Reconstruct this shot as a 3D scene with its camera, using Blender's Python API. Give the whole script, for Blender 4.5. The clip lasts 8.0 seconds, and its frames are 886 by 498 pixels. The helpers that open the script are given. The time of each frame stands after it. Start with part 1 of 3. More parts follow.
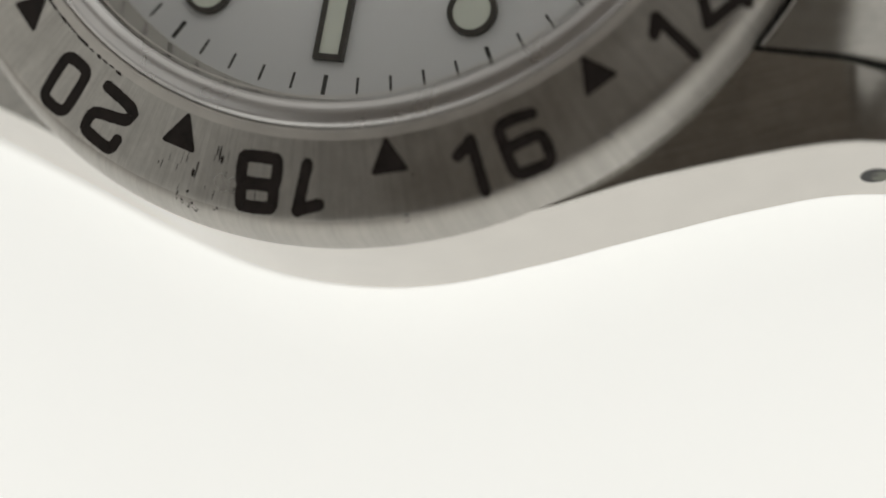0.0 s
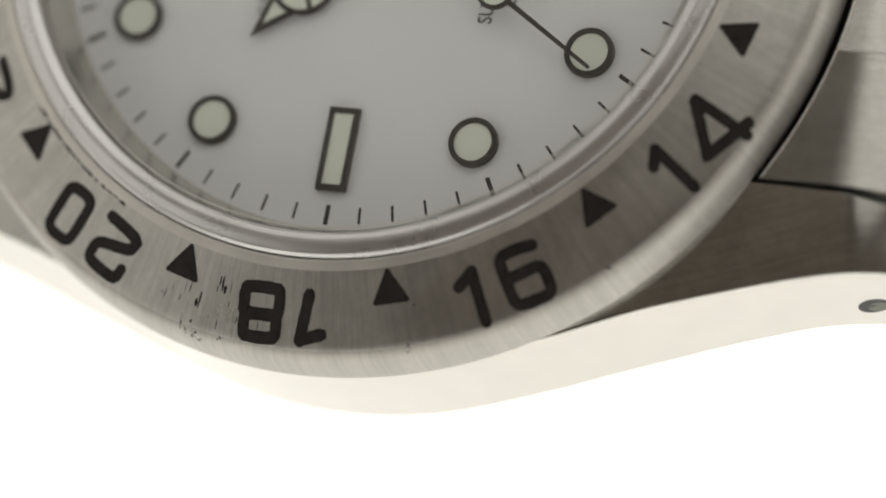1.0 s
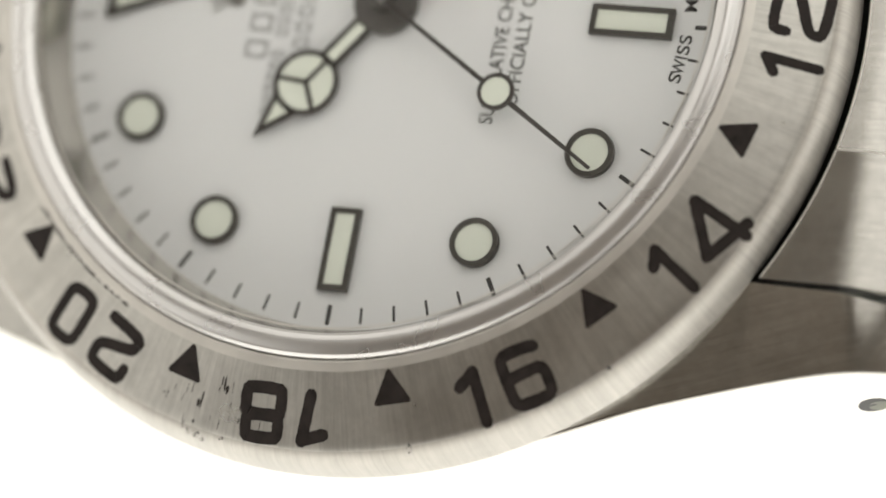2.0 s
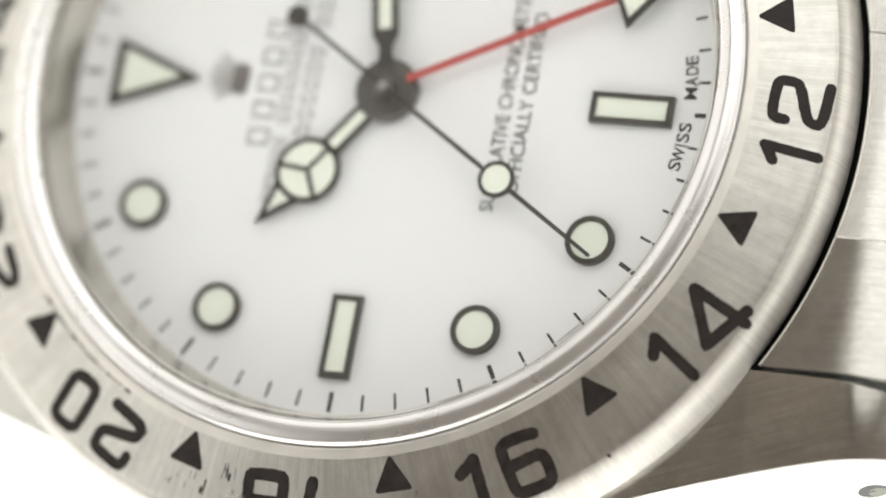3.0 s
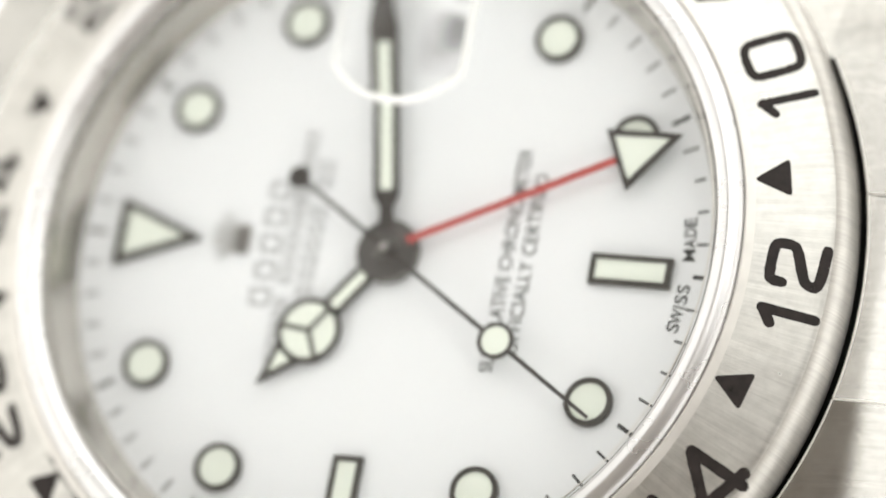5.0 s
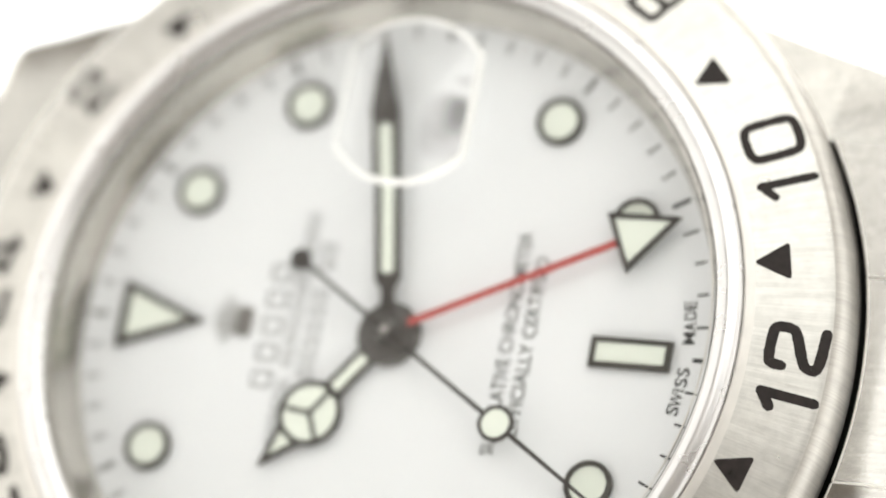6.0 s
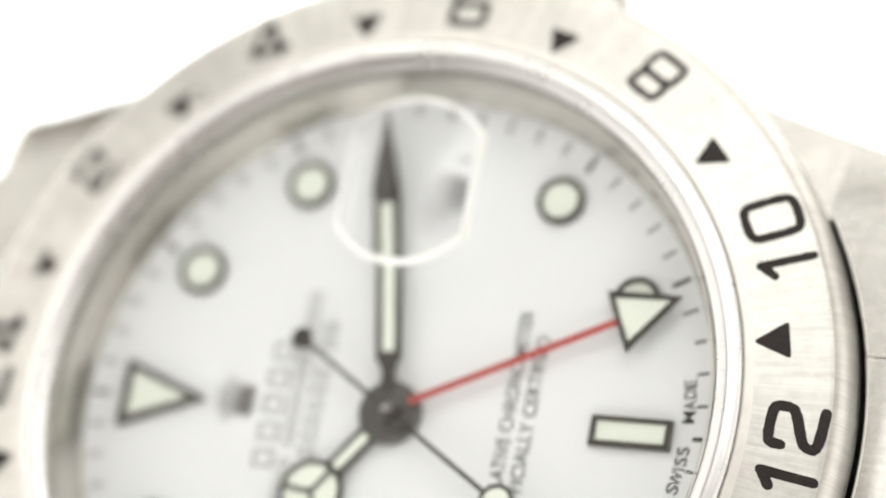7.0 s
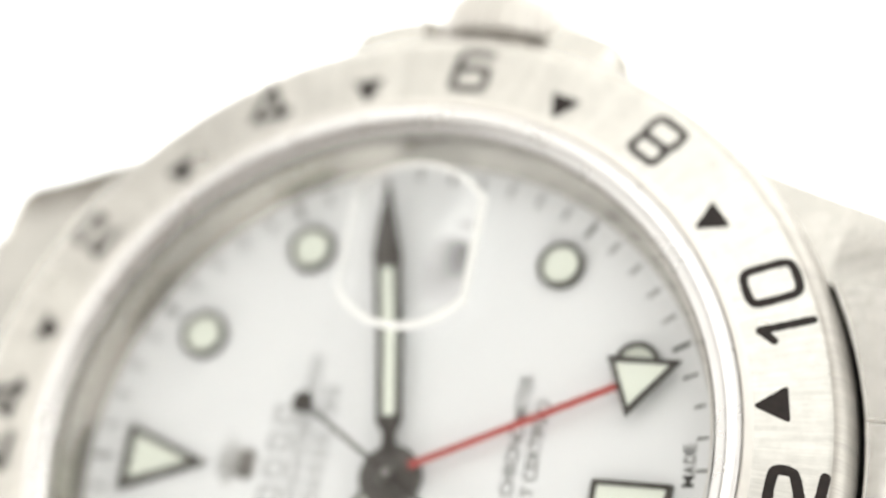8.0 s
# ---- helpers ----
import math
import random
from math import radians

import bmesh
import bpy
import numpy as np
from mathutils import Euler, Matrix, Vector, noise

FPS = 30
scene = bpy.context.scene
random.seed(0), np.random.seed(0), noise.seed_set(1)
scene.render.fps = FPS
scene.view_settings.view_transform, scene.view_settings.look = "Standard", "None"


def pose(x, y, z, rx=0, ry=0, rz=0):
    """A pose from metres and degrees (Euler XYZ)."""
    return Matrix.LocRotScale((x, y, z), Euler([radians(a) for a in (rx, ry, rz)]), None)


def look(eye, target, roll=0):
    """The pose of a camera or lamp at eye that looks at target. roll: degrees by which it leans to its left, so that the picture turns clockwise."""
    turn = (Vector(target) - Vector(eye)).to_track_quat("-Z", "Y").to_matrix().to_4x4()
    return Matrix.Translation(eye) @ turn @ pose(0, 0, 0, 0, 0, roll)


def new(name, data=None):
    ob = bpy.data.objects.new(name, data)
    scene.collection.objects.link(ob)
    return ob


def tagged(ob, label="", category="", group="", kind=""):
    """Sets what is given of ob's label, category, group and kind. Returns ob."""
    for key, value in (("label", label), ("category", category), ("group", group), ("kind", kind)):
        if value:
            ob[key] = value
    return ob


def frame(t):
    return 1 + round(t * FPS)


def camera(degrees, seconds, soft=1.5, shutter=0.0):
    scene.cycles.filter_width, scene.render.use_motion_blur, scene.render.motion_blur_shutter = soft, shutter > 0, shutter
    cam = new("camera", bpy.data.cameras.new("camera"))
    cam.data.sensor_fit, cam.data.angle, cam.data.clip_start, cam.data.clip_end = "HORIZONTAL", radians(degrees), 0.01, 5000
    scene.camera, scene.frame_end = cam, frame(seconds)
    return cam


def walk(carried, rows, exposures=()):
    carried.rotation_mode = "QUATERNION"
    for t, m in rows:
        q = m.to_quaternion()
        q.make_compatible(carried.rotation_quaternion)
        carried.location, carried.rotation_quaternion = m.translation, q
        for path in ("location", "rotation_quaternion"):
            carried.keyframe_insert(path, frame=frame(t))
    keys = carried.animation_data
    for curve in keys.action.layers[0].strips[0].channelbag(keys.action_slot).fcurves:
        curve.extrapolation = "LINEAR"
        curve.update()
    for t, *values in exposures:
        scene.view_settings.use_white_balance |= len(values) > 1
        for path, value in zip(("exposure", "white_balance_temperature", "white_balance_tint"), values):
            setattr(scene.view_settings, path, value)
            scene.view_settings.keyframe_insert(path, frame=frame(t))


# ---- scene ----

# Lengths below are in watch units of 1.07 mm; the origin is the middle of the dial,
# x points to 3 o'clock, y to 12 o'clock, z out of the crystal.
U = 0.00107
LIFT = 8.9          # height of the dial's reference plane over the table, in units

# ---- camera ----
cam = camera(9.0, 8.0, soft=1.9)
cam.data.dof.use_dof = True
cam.data.dof.focus_distance = 206.5 * U
cam.data.dof.aperture_fstop = 20.0
PATH = [
    (0.0, -66.982, -74.166, 184.454, 17.487, 17.419, -79.137),
    (0.5, -65.613, -74.684, 185.550, 17.812, 17.514, -79.052),
    (1.0, -64.814, -75.110, 186.315, 18.133, 17.616, -79.051),
    (1.5, -64.041, -75.507, 186.791, 18.396, 17.738, -79.067),
    (2.0, -63.050, -75.931, 187.284, 18.609, 17.877, -79.110),
    (3.5, -60.944, -77.043, 188.799, 19.227, 18.171, -79.139),
    (4.0, -60.349, -77.503, 189.128, 19.454, 18.285, -79.113),
    (4.5, -59.695, -78.132, 189.350, 19.738, 18.446, -79.045),
    (6.0, -58.290, -80.681, 189.003, 20.829, 19.127, -78.725),
    (6.5, -57.974, -81.412, 188.993, 21.211, 19.311, -78.655),
    (7.0, -57.865, -81.905, 189.064, 21.582, 19.434, -78.605),
    (7.5, -57.894, -82.313, 189.117, 21.947, 19.502, -78.540),
    (8.0, -58.010, -82.616, 189.287, 22.305, 19.550, -78.480),
]
walk(cam, [(t, pose(x * U, y * U, (z + LIFT) * U, rx, ry, rz)) for t, x, y, z, rx, ry, rz in PATH],
     exposures=[(0.0, -0.12, 6500, 10), (0.5, 0.0, 6560, 10), (1.0, 0.42, 6620, 10), (1.5, 0.82, 6700, 10), (2.0, 1.09, 6650, 10),
                (3.5, 1.78, 6370, 10), (4.5, 1.81, 6330, 10), (6.0, 1.76, 6400, 10), (8.0, 1.74, 6420, 10)])

# ---- light ----
world = bpy.data.worlds.new("room_air")
world.use_nodes = True
world.node_tree.nodes["Background"].inputs[0].default_value = (0.95, 0.97, 1.0, 1)
world.node_tree.nodes["Background"].inputs[1].default_value = 0.03
scene.world = world


def softbox(name, eye, target, wide, high, radiance, tint=(0.995, 0.99, 0.93)):
    lamp = bpy.data.lights.new(name, "AREA")
    lamp.shape, lamp.size, lamp.size_y = "RECTANGLE", wide, high
    lamp.energy = radiance * math.pi * math.pi / 4 * 4 / math.pi * wide * high
    lamp.color = tint
    ob = new(name, lamp)
    ob.matrix_world = look(eye, target)
    return tagged(ob, "large white fabric softbox lamp beside the table", "lamp")


softbox("softbox_lamp", (0.60, 0, 0.26), (0, 0, 0.22), 1.1, 0.52, 0.41)
softbox("overhead_softbox_lamp", (0.34, -0.14, 0.55), (0, 0, 0.0), 0.52, 0.48, 0.56)
softbox("softbox_lamp", (-0.60, 0, 0.25), (0, 0, 0.2), 1.1, 0.50, 0.66)
softbox("softbox_lamp", (0, 0.60, 0.42), (0, 0, 0.16), 1.1, 0.84, 0.33)
softbox("softbox_lamp", (0, -0.60, 0.33), (0, 0, 0.2), 1.1, 0.66, 0.29)


# ---- materials ----
def nodes_of(name):
    m = bpy.data.materials.new(name)
    m.use_nodes = True
    nt = m.node_tree
    return m, nt, nt.nodes["Principled BSDF"]


def link(nt, a, b):
    nt.links.new(a, b)


def plain(name, colour, rough=0.5, metal=0.0, grain=0.0, scale=2000.0, coat=0.0):
    m, nt, b = nodes_of(name)
    b.inputs["Roughness"].default_value = rough
    b.inputs["Metallic"].default_value = metal
    b.inputs["Coat Weight"].default_value = coat
    b.inputs["Base Color"].default_value = (*colour, 1)
    if grain:
        tc = nt.nodes.new("ShaderNodeTexCoord")
        n1 = nt.nodes.new("ShaderNodeTexNoise")
        n1.inputs["Scale"].default_value = scale
        n1.inputs["Detail"].default_value = 4
        link(nt, tc.outputs["Object"], n1.inputs["Vector"])
        mr = nt.nodes.new("ShaderNodeMapRange")
        mr.inputs[3].default_value, mr.inputs[4].default_value = 1 - grain, 1 + grain
        link(nt, n1.outputs[0], mr.inputs[0])
        mix = nt.nodes.new("ShaderNodeVectorMath")
        mix.operation = "SCALE"
        mix.inputs[0].default_value = colour
        link(nt, mr.outputs[0], mix.inputs["Scale"])
        link(nt, mix.outputs[0], b.inputs["Base Color"])
        rr = nt.nodes.new("ShaderNodeMapRange")
        rr.inputs[3].default_value, rr.inputs[4].default_value = rough * (1 - grain), min(1, rough * (1 + grain))
        link(nt, n1.outputs[0], rr.inputs[0])
        link(nt, rr.outputs[0], b.inputs["Roughness"])
    return m


def brushed(name, way, colour=(0.70, 0.688, 0.656), rough=0.3, depth=0.12, fine=1.0, tone=(0.74, 1.14), mottle=0.0):
    """Steel with hairline grain. way: 'radial' (out from the middle), or an angle in degrees in the plane of the dial."""
    m, nt, b = nodes_of(name)
    b.inputs["Metallic"].default_value = 1.0
    tc = nt.nodes.new("ShaderNodeTexCoord")
    sep = nt.nodes.new("ShaderNodeSeparateXYZ")
    comb = nt.nodes.new("ShaderNodeCombineXYZ")
    if way == "radial":
        link(nt, tc.outputs["Object"], sep.inputs[0])
        at = nt.nodes.new("ShaderNodeMath")
        at.operation = "ARCTAN2"
        link(nt, sep.outputs[1], at.inputs[0])
        link(nt, sep.outputs[0], at.inputs[1])
        across = nt.nodes.new("ShaderNodeMath")
        across.operation = "MULTIPLY"
        across.inputs[1].default_value = 16.0
        link(nt, at.outputs[0], across.inputs[0])
        ln = nt.nodes.new("ShaderNodeVectorMath")
        ln.operation = "LENGTH"
        link(nt, tc.outputs["Object"], ln.inputs[0])
        along = nt.nodes.new("ShaderNodeMath")
        along.operation = "MULTIPLY"
        along.inputs[1].default_value = 1 / U
        link(nt, ln.outputs["Value"], along.inputs[0])
    else:
        mp = nt.nodes.new("ShaderNodeMapping")
        mp.inputs["Rotation"].default_value = (0, 0, radians(-way))
        mp.inputs["Scale"].default_value = (1 / U, 1 / U, 1 / U)
        link(nt, tc.outputs["Object"], mp.inputs[0])
        link(nt, mp.outputs[0], sep.inputs[0])
        along, across = nt.nodes.new("ShaderNodeMath"), nt.nodes.new("ShaderNodeMath")
        for k, q in ((0, along), (1, across)):
            q.operation = "MULTIPLY"
            q.inputs[1].default_value = 1.0
            link(nt, sep.outputs[k], q.inputs[0])
    link(nt, across.outputs[0], comb.inputs[0])
    sc = nt.nodes.new("ShaderNodeMath")
    sc.operation = "MULTIPLY"
    sc.inputs[1].default_value = 0.03
    link(nt, along.outputs[0], sc.inputs[0])
    link(nt, sc.outputs[0], comb.inputs[1])
    hair = nt.nodes.new("ShaderNodeTexNoise")
    hair.inputs["Scale"].default_value = 9.0 * fine
    hair.inputs["Detail"].default_value = 5
    hair.inputs["Roughness"].default_value = 0.75
    link(nt, comb.outputs[0], hair.inputs["Vector"])
    blot = nt.nodes.new("ShaderNodeTexNoise")
    blot.inputs["Scale"].default_value = 520.0
    blot.inputs["Detail"].default_value = 3
    link(nt, tc.outputs["Object"], blot.inputs["Vector"])
    mr = nt.nodes.new("ShaderNodeMapRange")
    mr.inputs[1].default_value, mr.inputs[2].default_value = 0.3, 0.7
    mr.inputs[3].default_value, mr.inputs[4].default_value = tone
    band = nt.nodes.new("ShaderNodeTexNoise")
    band.inputs["Scale"].default_value = 2.1 * fine
    band.inputs["Detail"].default_value = 2
    link(nt, comb.outputs[0], band.inputs["Vector"])
    both = nt.nodes.new("ShaderNodeMix")
    both.inputs[0].default_value = 0.35
    link(nt, hair.outputs[0], both.inputs[2])
    link(nt, band.outputs[0], both.inputs[3])
    link(nt, both.outputs[0], mr.inputs[0])
    spots = nt.nodes.new("ShaderNodeTexNoise")
    spots.inputs["Scale"].default_value = 2200.0
    spots.inputs["Detail"].default_value = 4
    spots.inputs["Roughness"].default_value = 0.65
    link(nt, tc.outputs["Object"], spots.inputs["Vector"])
    sr = nt.nodes.new("ShaderNodeMapRange")
    sr.inputs[1].default_value, sr.inputs[2].default_value = 0.3, 0.7
    sr.inputs[3].default_value, sr.inputs[4].default_value = 1 - mottle / 2, 1 + mottle / 2
    link(nt, spots.outputs[0], sr.inputs[0])
    tones = nt.nodes.new("ShaderNodeMath")
    tones.operation = "MULTIPLY"
    link(nt, mr.outputs[0], tones.inputs[0])
    link(nt, sr.outputs[0], tones.inputs[1])
    col = nt.nodes.new("ShaderNodeVectorMath")
    col.operation = "SCALE"
    col.inputs[0].default_value = colour
    wear = nt.nodes.new("ShaderNodeMapRange")
    wear.inputs[1].default_value, wear.inputs[2].default_value = 0.3, 0.7
    wear.inputs[3].default_value, wear.inputs[4].default_value = 0.93, 1.05
    link(nt, blot.outputs[0], wear.inputs[0])
    worn_tone = nt.nodes.new("ShaderNodeMath")
    worn_tone.operation = "MULTIPLY"
    link(nt, tones.outputs[0], worn_tone.inputs[0])
    link(nt, wear.outputs[0], worn_tone.inputs[1])
    link(nt, worn_tone.outputs[0], col.inputs["Scale"])
    link(nt, col.outputs[0], b.inputs["Base Color"])
    rr = nt.nodes.new("ShaderNodeMapRange")
    rr.inputs[3].default_value, rr.inputs[4].default_value = rough * 0.75, rough * 1.3
    link(nt, blot.outputs[0], rr.inputs[0])
    link(nt, rr.outputs[0], b.inputs["Roughness"])
    bump = nt.nodes.new("ShaderNodeBump")
    bump.inputs["Strength"].default_value = depth
    bump.inputs["Distance"].default_value = 0.02 * U
    link(nt, hair.outputs[0], bump.inputs["Height"])
    link(nt, bump.outputs[0], b.inputs["Normal"])
    return m


STEEL_RADIAL = brushed("radially_brushed_steel", "radial", rough=0.30, depth=0.42, fine=1.6, tone=(0.66, 1.02), mottle=0.14)
# rim colour toned below the face's steel to hold back its bright reflections
STEEL_RIM = brushed("worn_darkened_rim_steel", "radial", colour=(0.74, 0.71, 0.665), rough=0.5, depth=0.26, fine=2.2, tone=(0.48, 0.70), mottle=0.08)
STEEL_LUG = brushed("satin_steel_lug", 110, rough=0.18, depth=0.12, fine=1.7, tone=(0.66, 1.0), mottle=0.16)
STEEL_LINK = brushed("satin_steel_link", 95, rough=0.17, depth=0.10, fine=2.4, tone=(0.64, 0.86), mottle=0.14)
POLISHED = plain("polished_steel", (0.74, 0.72, 0.70), 0.09, 1.0, 0.15, 900)
FLANK = plain("polished_flank_steel", (0.63, 0.605, 0.572), 0.13, 1.0, 0.05, 500)
LIP = plain("softly_polished_steel", (0.72, 0.70, 0.67), 0.46, 1.0, 0.15, 900)
PALE_METAL = plain("pale_emblem_metal", (0.46, 0.46, 0.45), 0.4, 0.6, 0.1, 900)
GREY_METAL = plain("grey_emblem_metal", (0.33, 0.32, 0.31), 0.3, 1.0, 0.1, 900)
FLANGE = plain("polished_flange_steel", (0.63, 0.605, 0.56), 0.22, 1.0, 0.05, 900)
BORE = plain("dull_bore_wall", (0.16, 0.165, 0.14), 0.7, 0.0, 0.5, 1500)
ENAMEL = plain("black_engraving_paint", (0.022, 0.017, 0.016), 0.5, 0.0, 0.95, 2600)
ENAMEL.node_tree.nodes["Principled BSDF"].inputs["Specular IOR Level"].default_value = 0.22
# black that stands in for the shade in gaps and holes
RECESS_BLACK = plain("black_recess_shade", (0.008, 0.008, 0.008), 0.5)
DIAL = plain("white_dial_lacquer", (0.765, 0.775, 0.785), 0.28, 0.0, 0.012, 300)
INK = plain("dark_grey_dial_ink", (0.03, 0.03, 0.03), 0.5, 0.0, 0.2, 3000)
SOFT_INK = plain("thin_grey_dial_ink", (0.15, 0.15, 0.15), 0.5, 0.0, 0.2, 3000)
RIM = plain("blackened_marker_metal", (0.062, 0.058, 0.052), 0.38, 0.3, 0.2, 3000)
HAND = plain("blackened_hand_metal", (0.058, 0.053, 0.05), 0.33, 0.3, 0.2, 2500)
HUB = plain("dark_grey_hub_metal", (0.11, 0.105, 0.10), 0.3, 0.5, 0.25, 1500)
LUME = plain("pale_green_lume", (0.73, 0.765, 0.68), 0.7, 0.0, 0.03, 3000)
RED = plain("red_hand_lacquer", (0.40, 0.08, 0.072), 0.35, 0.0, 0.05, 2000)

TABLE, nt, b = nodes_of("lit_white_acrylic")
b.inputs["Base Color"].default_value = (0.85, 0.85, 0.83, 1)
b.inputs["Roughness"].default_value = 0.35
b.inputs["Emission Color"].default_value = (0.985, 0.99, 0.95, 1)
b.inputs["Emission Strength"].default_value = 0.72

GLASS, nt, b = nodes_of("sapphire_crystal")
b.inputs["Base Color"].default_value = (1, 1, 1, 1)
b.inputs["Roughness"].default_value = 0.0
b.inputs["Transmission Weight"].default_value = 1.0
b.inputs["IOR"].default_value = 1.45


# ---- mesh helpers ----
def lathe(profile, seg=256, close=True):
    """A ring or dish turned round z from (radius, z) pairs, in watch units."""
    bm = bmesh.new()
    rings = []
    for r, z in profile:
        rings.append([bm.verts.new((r * math.sin(2 * math.pi * k / seg), r * math.cos(2 * math.pi * k / seg), z)) for k in range(seg)])
    pairs = list(zip(rings, rings[1:])) + ([(rings[-1], rings[0])] if close else [])
    for a, c in pairs:
        for k in range(seg):
            bm.faces.new((a[k], a[(k + 1) % seg], c[(k + 1) % seg], c[k]))
    return bm


def disc(r, z0, z1, seg=128, at=(0, 0)):
    return prism([(at[0] + r * math.sin(2 * math.pi * k / seg), at[1] + r * math.cos(2 * math.pi * k / seg)) for k in range(seg)], z0, z1)


def prism(outline, z0, z1, bm=None, lift=None):
    """An outline raised from z0 to z1; lift(x, y) adds a height of its own."""
    bm = bm or bmesh.new()
    f = lift or (lambda x, y: 0.0)
    low = [bm.verts.new((x, y, z0 + f(x, y))) for x, y in outline]
    top = [bm.verts.new((x, y, z1 + f(x, y))) for x, y in outline]
    n = len(outline)
    bm.faces.new(top)
    bm.faces.new(low[::-1])
    for k in range(n):
        bm.faces.new((low[k], low[(k + 1) % n], top[(k + 1) % n], top[k]))
    return bm


def ring(outer, inner, z0, z1, bm=None, lift=None):
    """A flat frame between two outlines with as many points."""
    bm = bm or bmesh.new()
    f = lift or (lambda x, y: 0.0)
    v = [[bm.verts.new((x, y, z + f(x, y))) for x, y in line] for line, z in ((outer, z1), (inner, z1), (inner, z0), (outer, z0))]
    n = len(outer)
    for i in range(4):
        for k in range(n):
            bm.faces.new((v[i][k], v[i][(k + 1) % n], v[(i + 1) % 4][(k + 1) % n], v[(i + 1) % 4][k]))
    return bm


def offset(points, d, closed):
    """The points moved sideways by d, with mitred corners."""
    out, n = [], len(points)
    for k, p in enumerate(points):
        p = Vector(p)
        a = Vector(points[(k - 1) % n]) if closed or k else None
        c = Vector(points[(k + 1) % n]) if closed or k < n - 1 else None
        d1 = (p - a).normalized() if a is not None else (c - p).normalized()
        d2 = (c - p).normalized() if c is not None else d1
        n1, n2 = Vector((-d1.y, d1.x)), Vector((-d2.y, d2.x))
        m = (n1 + n2).normalized()
        out.append(p + m * d / max(0.45, m.dot(n1)))
    return out


def rounded(points, closed, times=2):
    """The points with their corners cut twice, so that they turn in a curve."""
    for _ in range(times):
        n, out = len(points), []
        for k in range(n if closed else n - 1):
            a, c = Vector(points[k]), Vector(points[(k + 1) % n])
            first, last = not closed and k == 0, not closed and k == n - 2
            out += [a if first else a * 0.75 + c * 0.25, c if last else a * 0.25 + c * 0.75]
        points = out
    return points


def dense(points, closed, step=0.12):
    """The points with more set between them, no further apart than step."""
    out, n = [], len(points)
    for k in range(n if closed else n - 1):
        a, c = Vector(points[k]), Vector(points[(k + 1) % n])
        m = max(1, math.ceil((c - a).length / step))
        out += [a + (c - a) * j / m for j in range(m)]
    return out if closed else out + [Vector(points[-1])]


def stroke(points, w, closed=False):
    """The two sides of a pen stroke; an open one narrows to rounded ends."""
    if len(points) > 2:
        points = rounded(points, closed, 1 if closed else 2)
    if closed:
        points = dense(points, True)
        return offset(points, -w / 2, True), offset(points, w / 2, True)
    first, last = (points[0] - points[1]).normalized(), (points[-1] - points[-2]).normalized()
    ends = ((0.50, 0.16), (0.46, 0.26), (0.36, 0.36), (0.2, 0.45))
    mid = dense(points, False)
    left = [mid[0] + first * w * a - Vector((-first.y, first.x)) * w * q for a, q in ends] + offset(mid, w / 2, False) + [mid[-1] + last * w * a + Vector((-last.y, last.x)) * w * q for a, q in ends[::-1]]
    right = [mid[0] + first * w * a + Vector((-first.y, first.x)) * w * q for a, q in ends] + offset(mid, -w / 2, False) + [mid[-1] + last * w * a - Vector((-last.y, last.x)) * w * q for a, q in ends[::-1]]
    return left, right


def strip(left, right, z0, z1, bm, lift):
    """A raised ribbon between two open lines with as many points."""
    rows = [[bm.verts.new((p.x, p.y, z + lift(p.x, p.y))) for p, z in ((a, z0), (a, z1), (c, z1), (c, z0))] for a, c in zip(left, right)]
    for a, c in zip(rows, rows[1:]):
        for k in range(3):
            bm.faces.new((a[k], c[k], c[k + 1], a[k + 1]))
    bm.faces.new(rows[0])
    bm.faces.new(rows[-1][::-1])


def mesh_of(name, bm, material, sharp=30):
    bmesh.ops.recalc_face_normals(bm, faces=bm.faces)
    bmesh.ops.scale(bm, vec=(U, U, U), verts=bm.verts)
    me = bpy.data.meshes.new(name)
    for f in bm.faces:
        f.smooth = True
    bm.to_mesh(me)
    bm.free()
    me.set_sharp_from_angle(angle=radians(sharp))
    me.materials.append(material)
    return me


def part(name, bm, material, parent, label="", sharp=30):
    ob = new(name, mesh_of(name, bm, material, sharp))
    ob.parent = parent
    if label:
        tagged(ob, label)
    return ob


def clock(h, r):
    a = radians(h * 30)
    return Vector((r * math.sin(a), r * math.cos(a)))


# ---- table and room ----
def slab(name, x0, x1, y0, y1, z0, z1, material, label, category):
    bm = bmesh.new()
    bmesh.ops.create_cube(bm, size=1)
    for v in bm.verts:
        v.co = (x0 + (v.co.x + 0.5) * (x1 - x0), y0 + (v.co.y + 0.5) * (y1 - y0), z0 + (v.co.z + 0.5) * (z1 - z0))
    me = bpy.data.meshes.new(name)
    bm.to_mesh(me)
    bm.free()
    me.materials.append(material)
    return tagged(new(name, me), label, category, kind="structure")


ROOM = plain("dim_grey_wall_paint", (0.205, 0.175, 0.148), 0.8, 0.0, 0.08, 3)
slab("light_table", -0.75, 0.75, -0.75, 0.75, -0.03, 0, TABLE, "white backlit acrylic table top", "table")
slab("ceiling", -0.8, 0.8, -0.8, 0.8, 1.3, 1.35, ROOM, "dark warm grey studio ceiling", "ceiling")
slab("wall_north", -0.8, 0.8, 0.75, 0.8, -0.03, 1.3, ROOM, "dark warm grey studio wall", "wall")
slab("wall_south", -0.8, 0.8, -0.8, -0.75, -0.03, 1.3, ROOM, "dark warm grey studio wall", "wall")
slab("wall_east", 0.75, 0.8, -0.75, 0.75, -0.03, 1.3, ROOM, "dark warm grey studio wall", "wall")
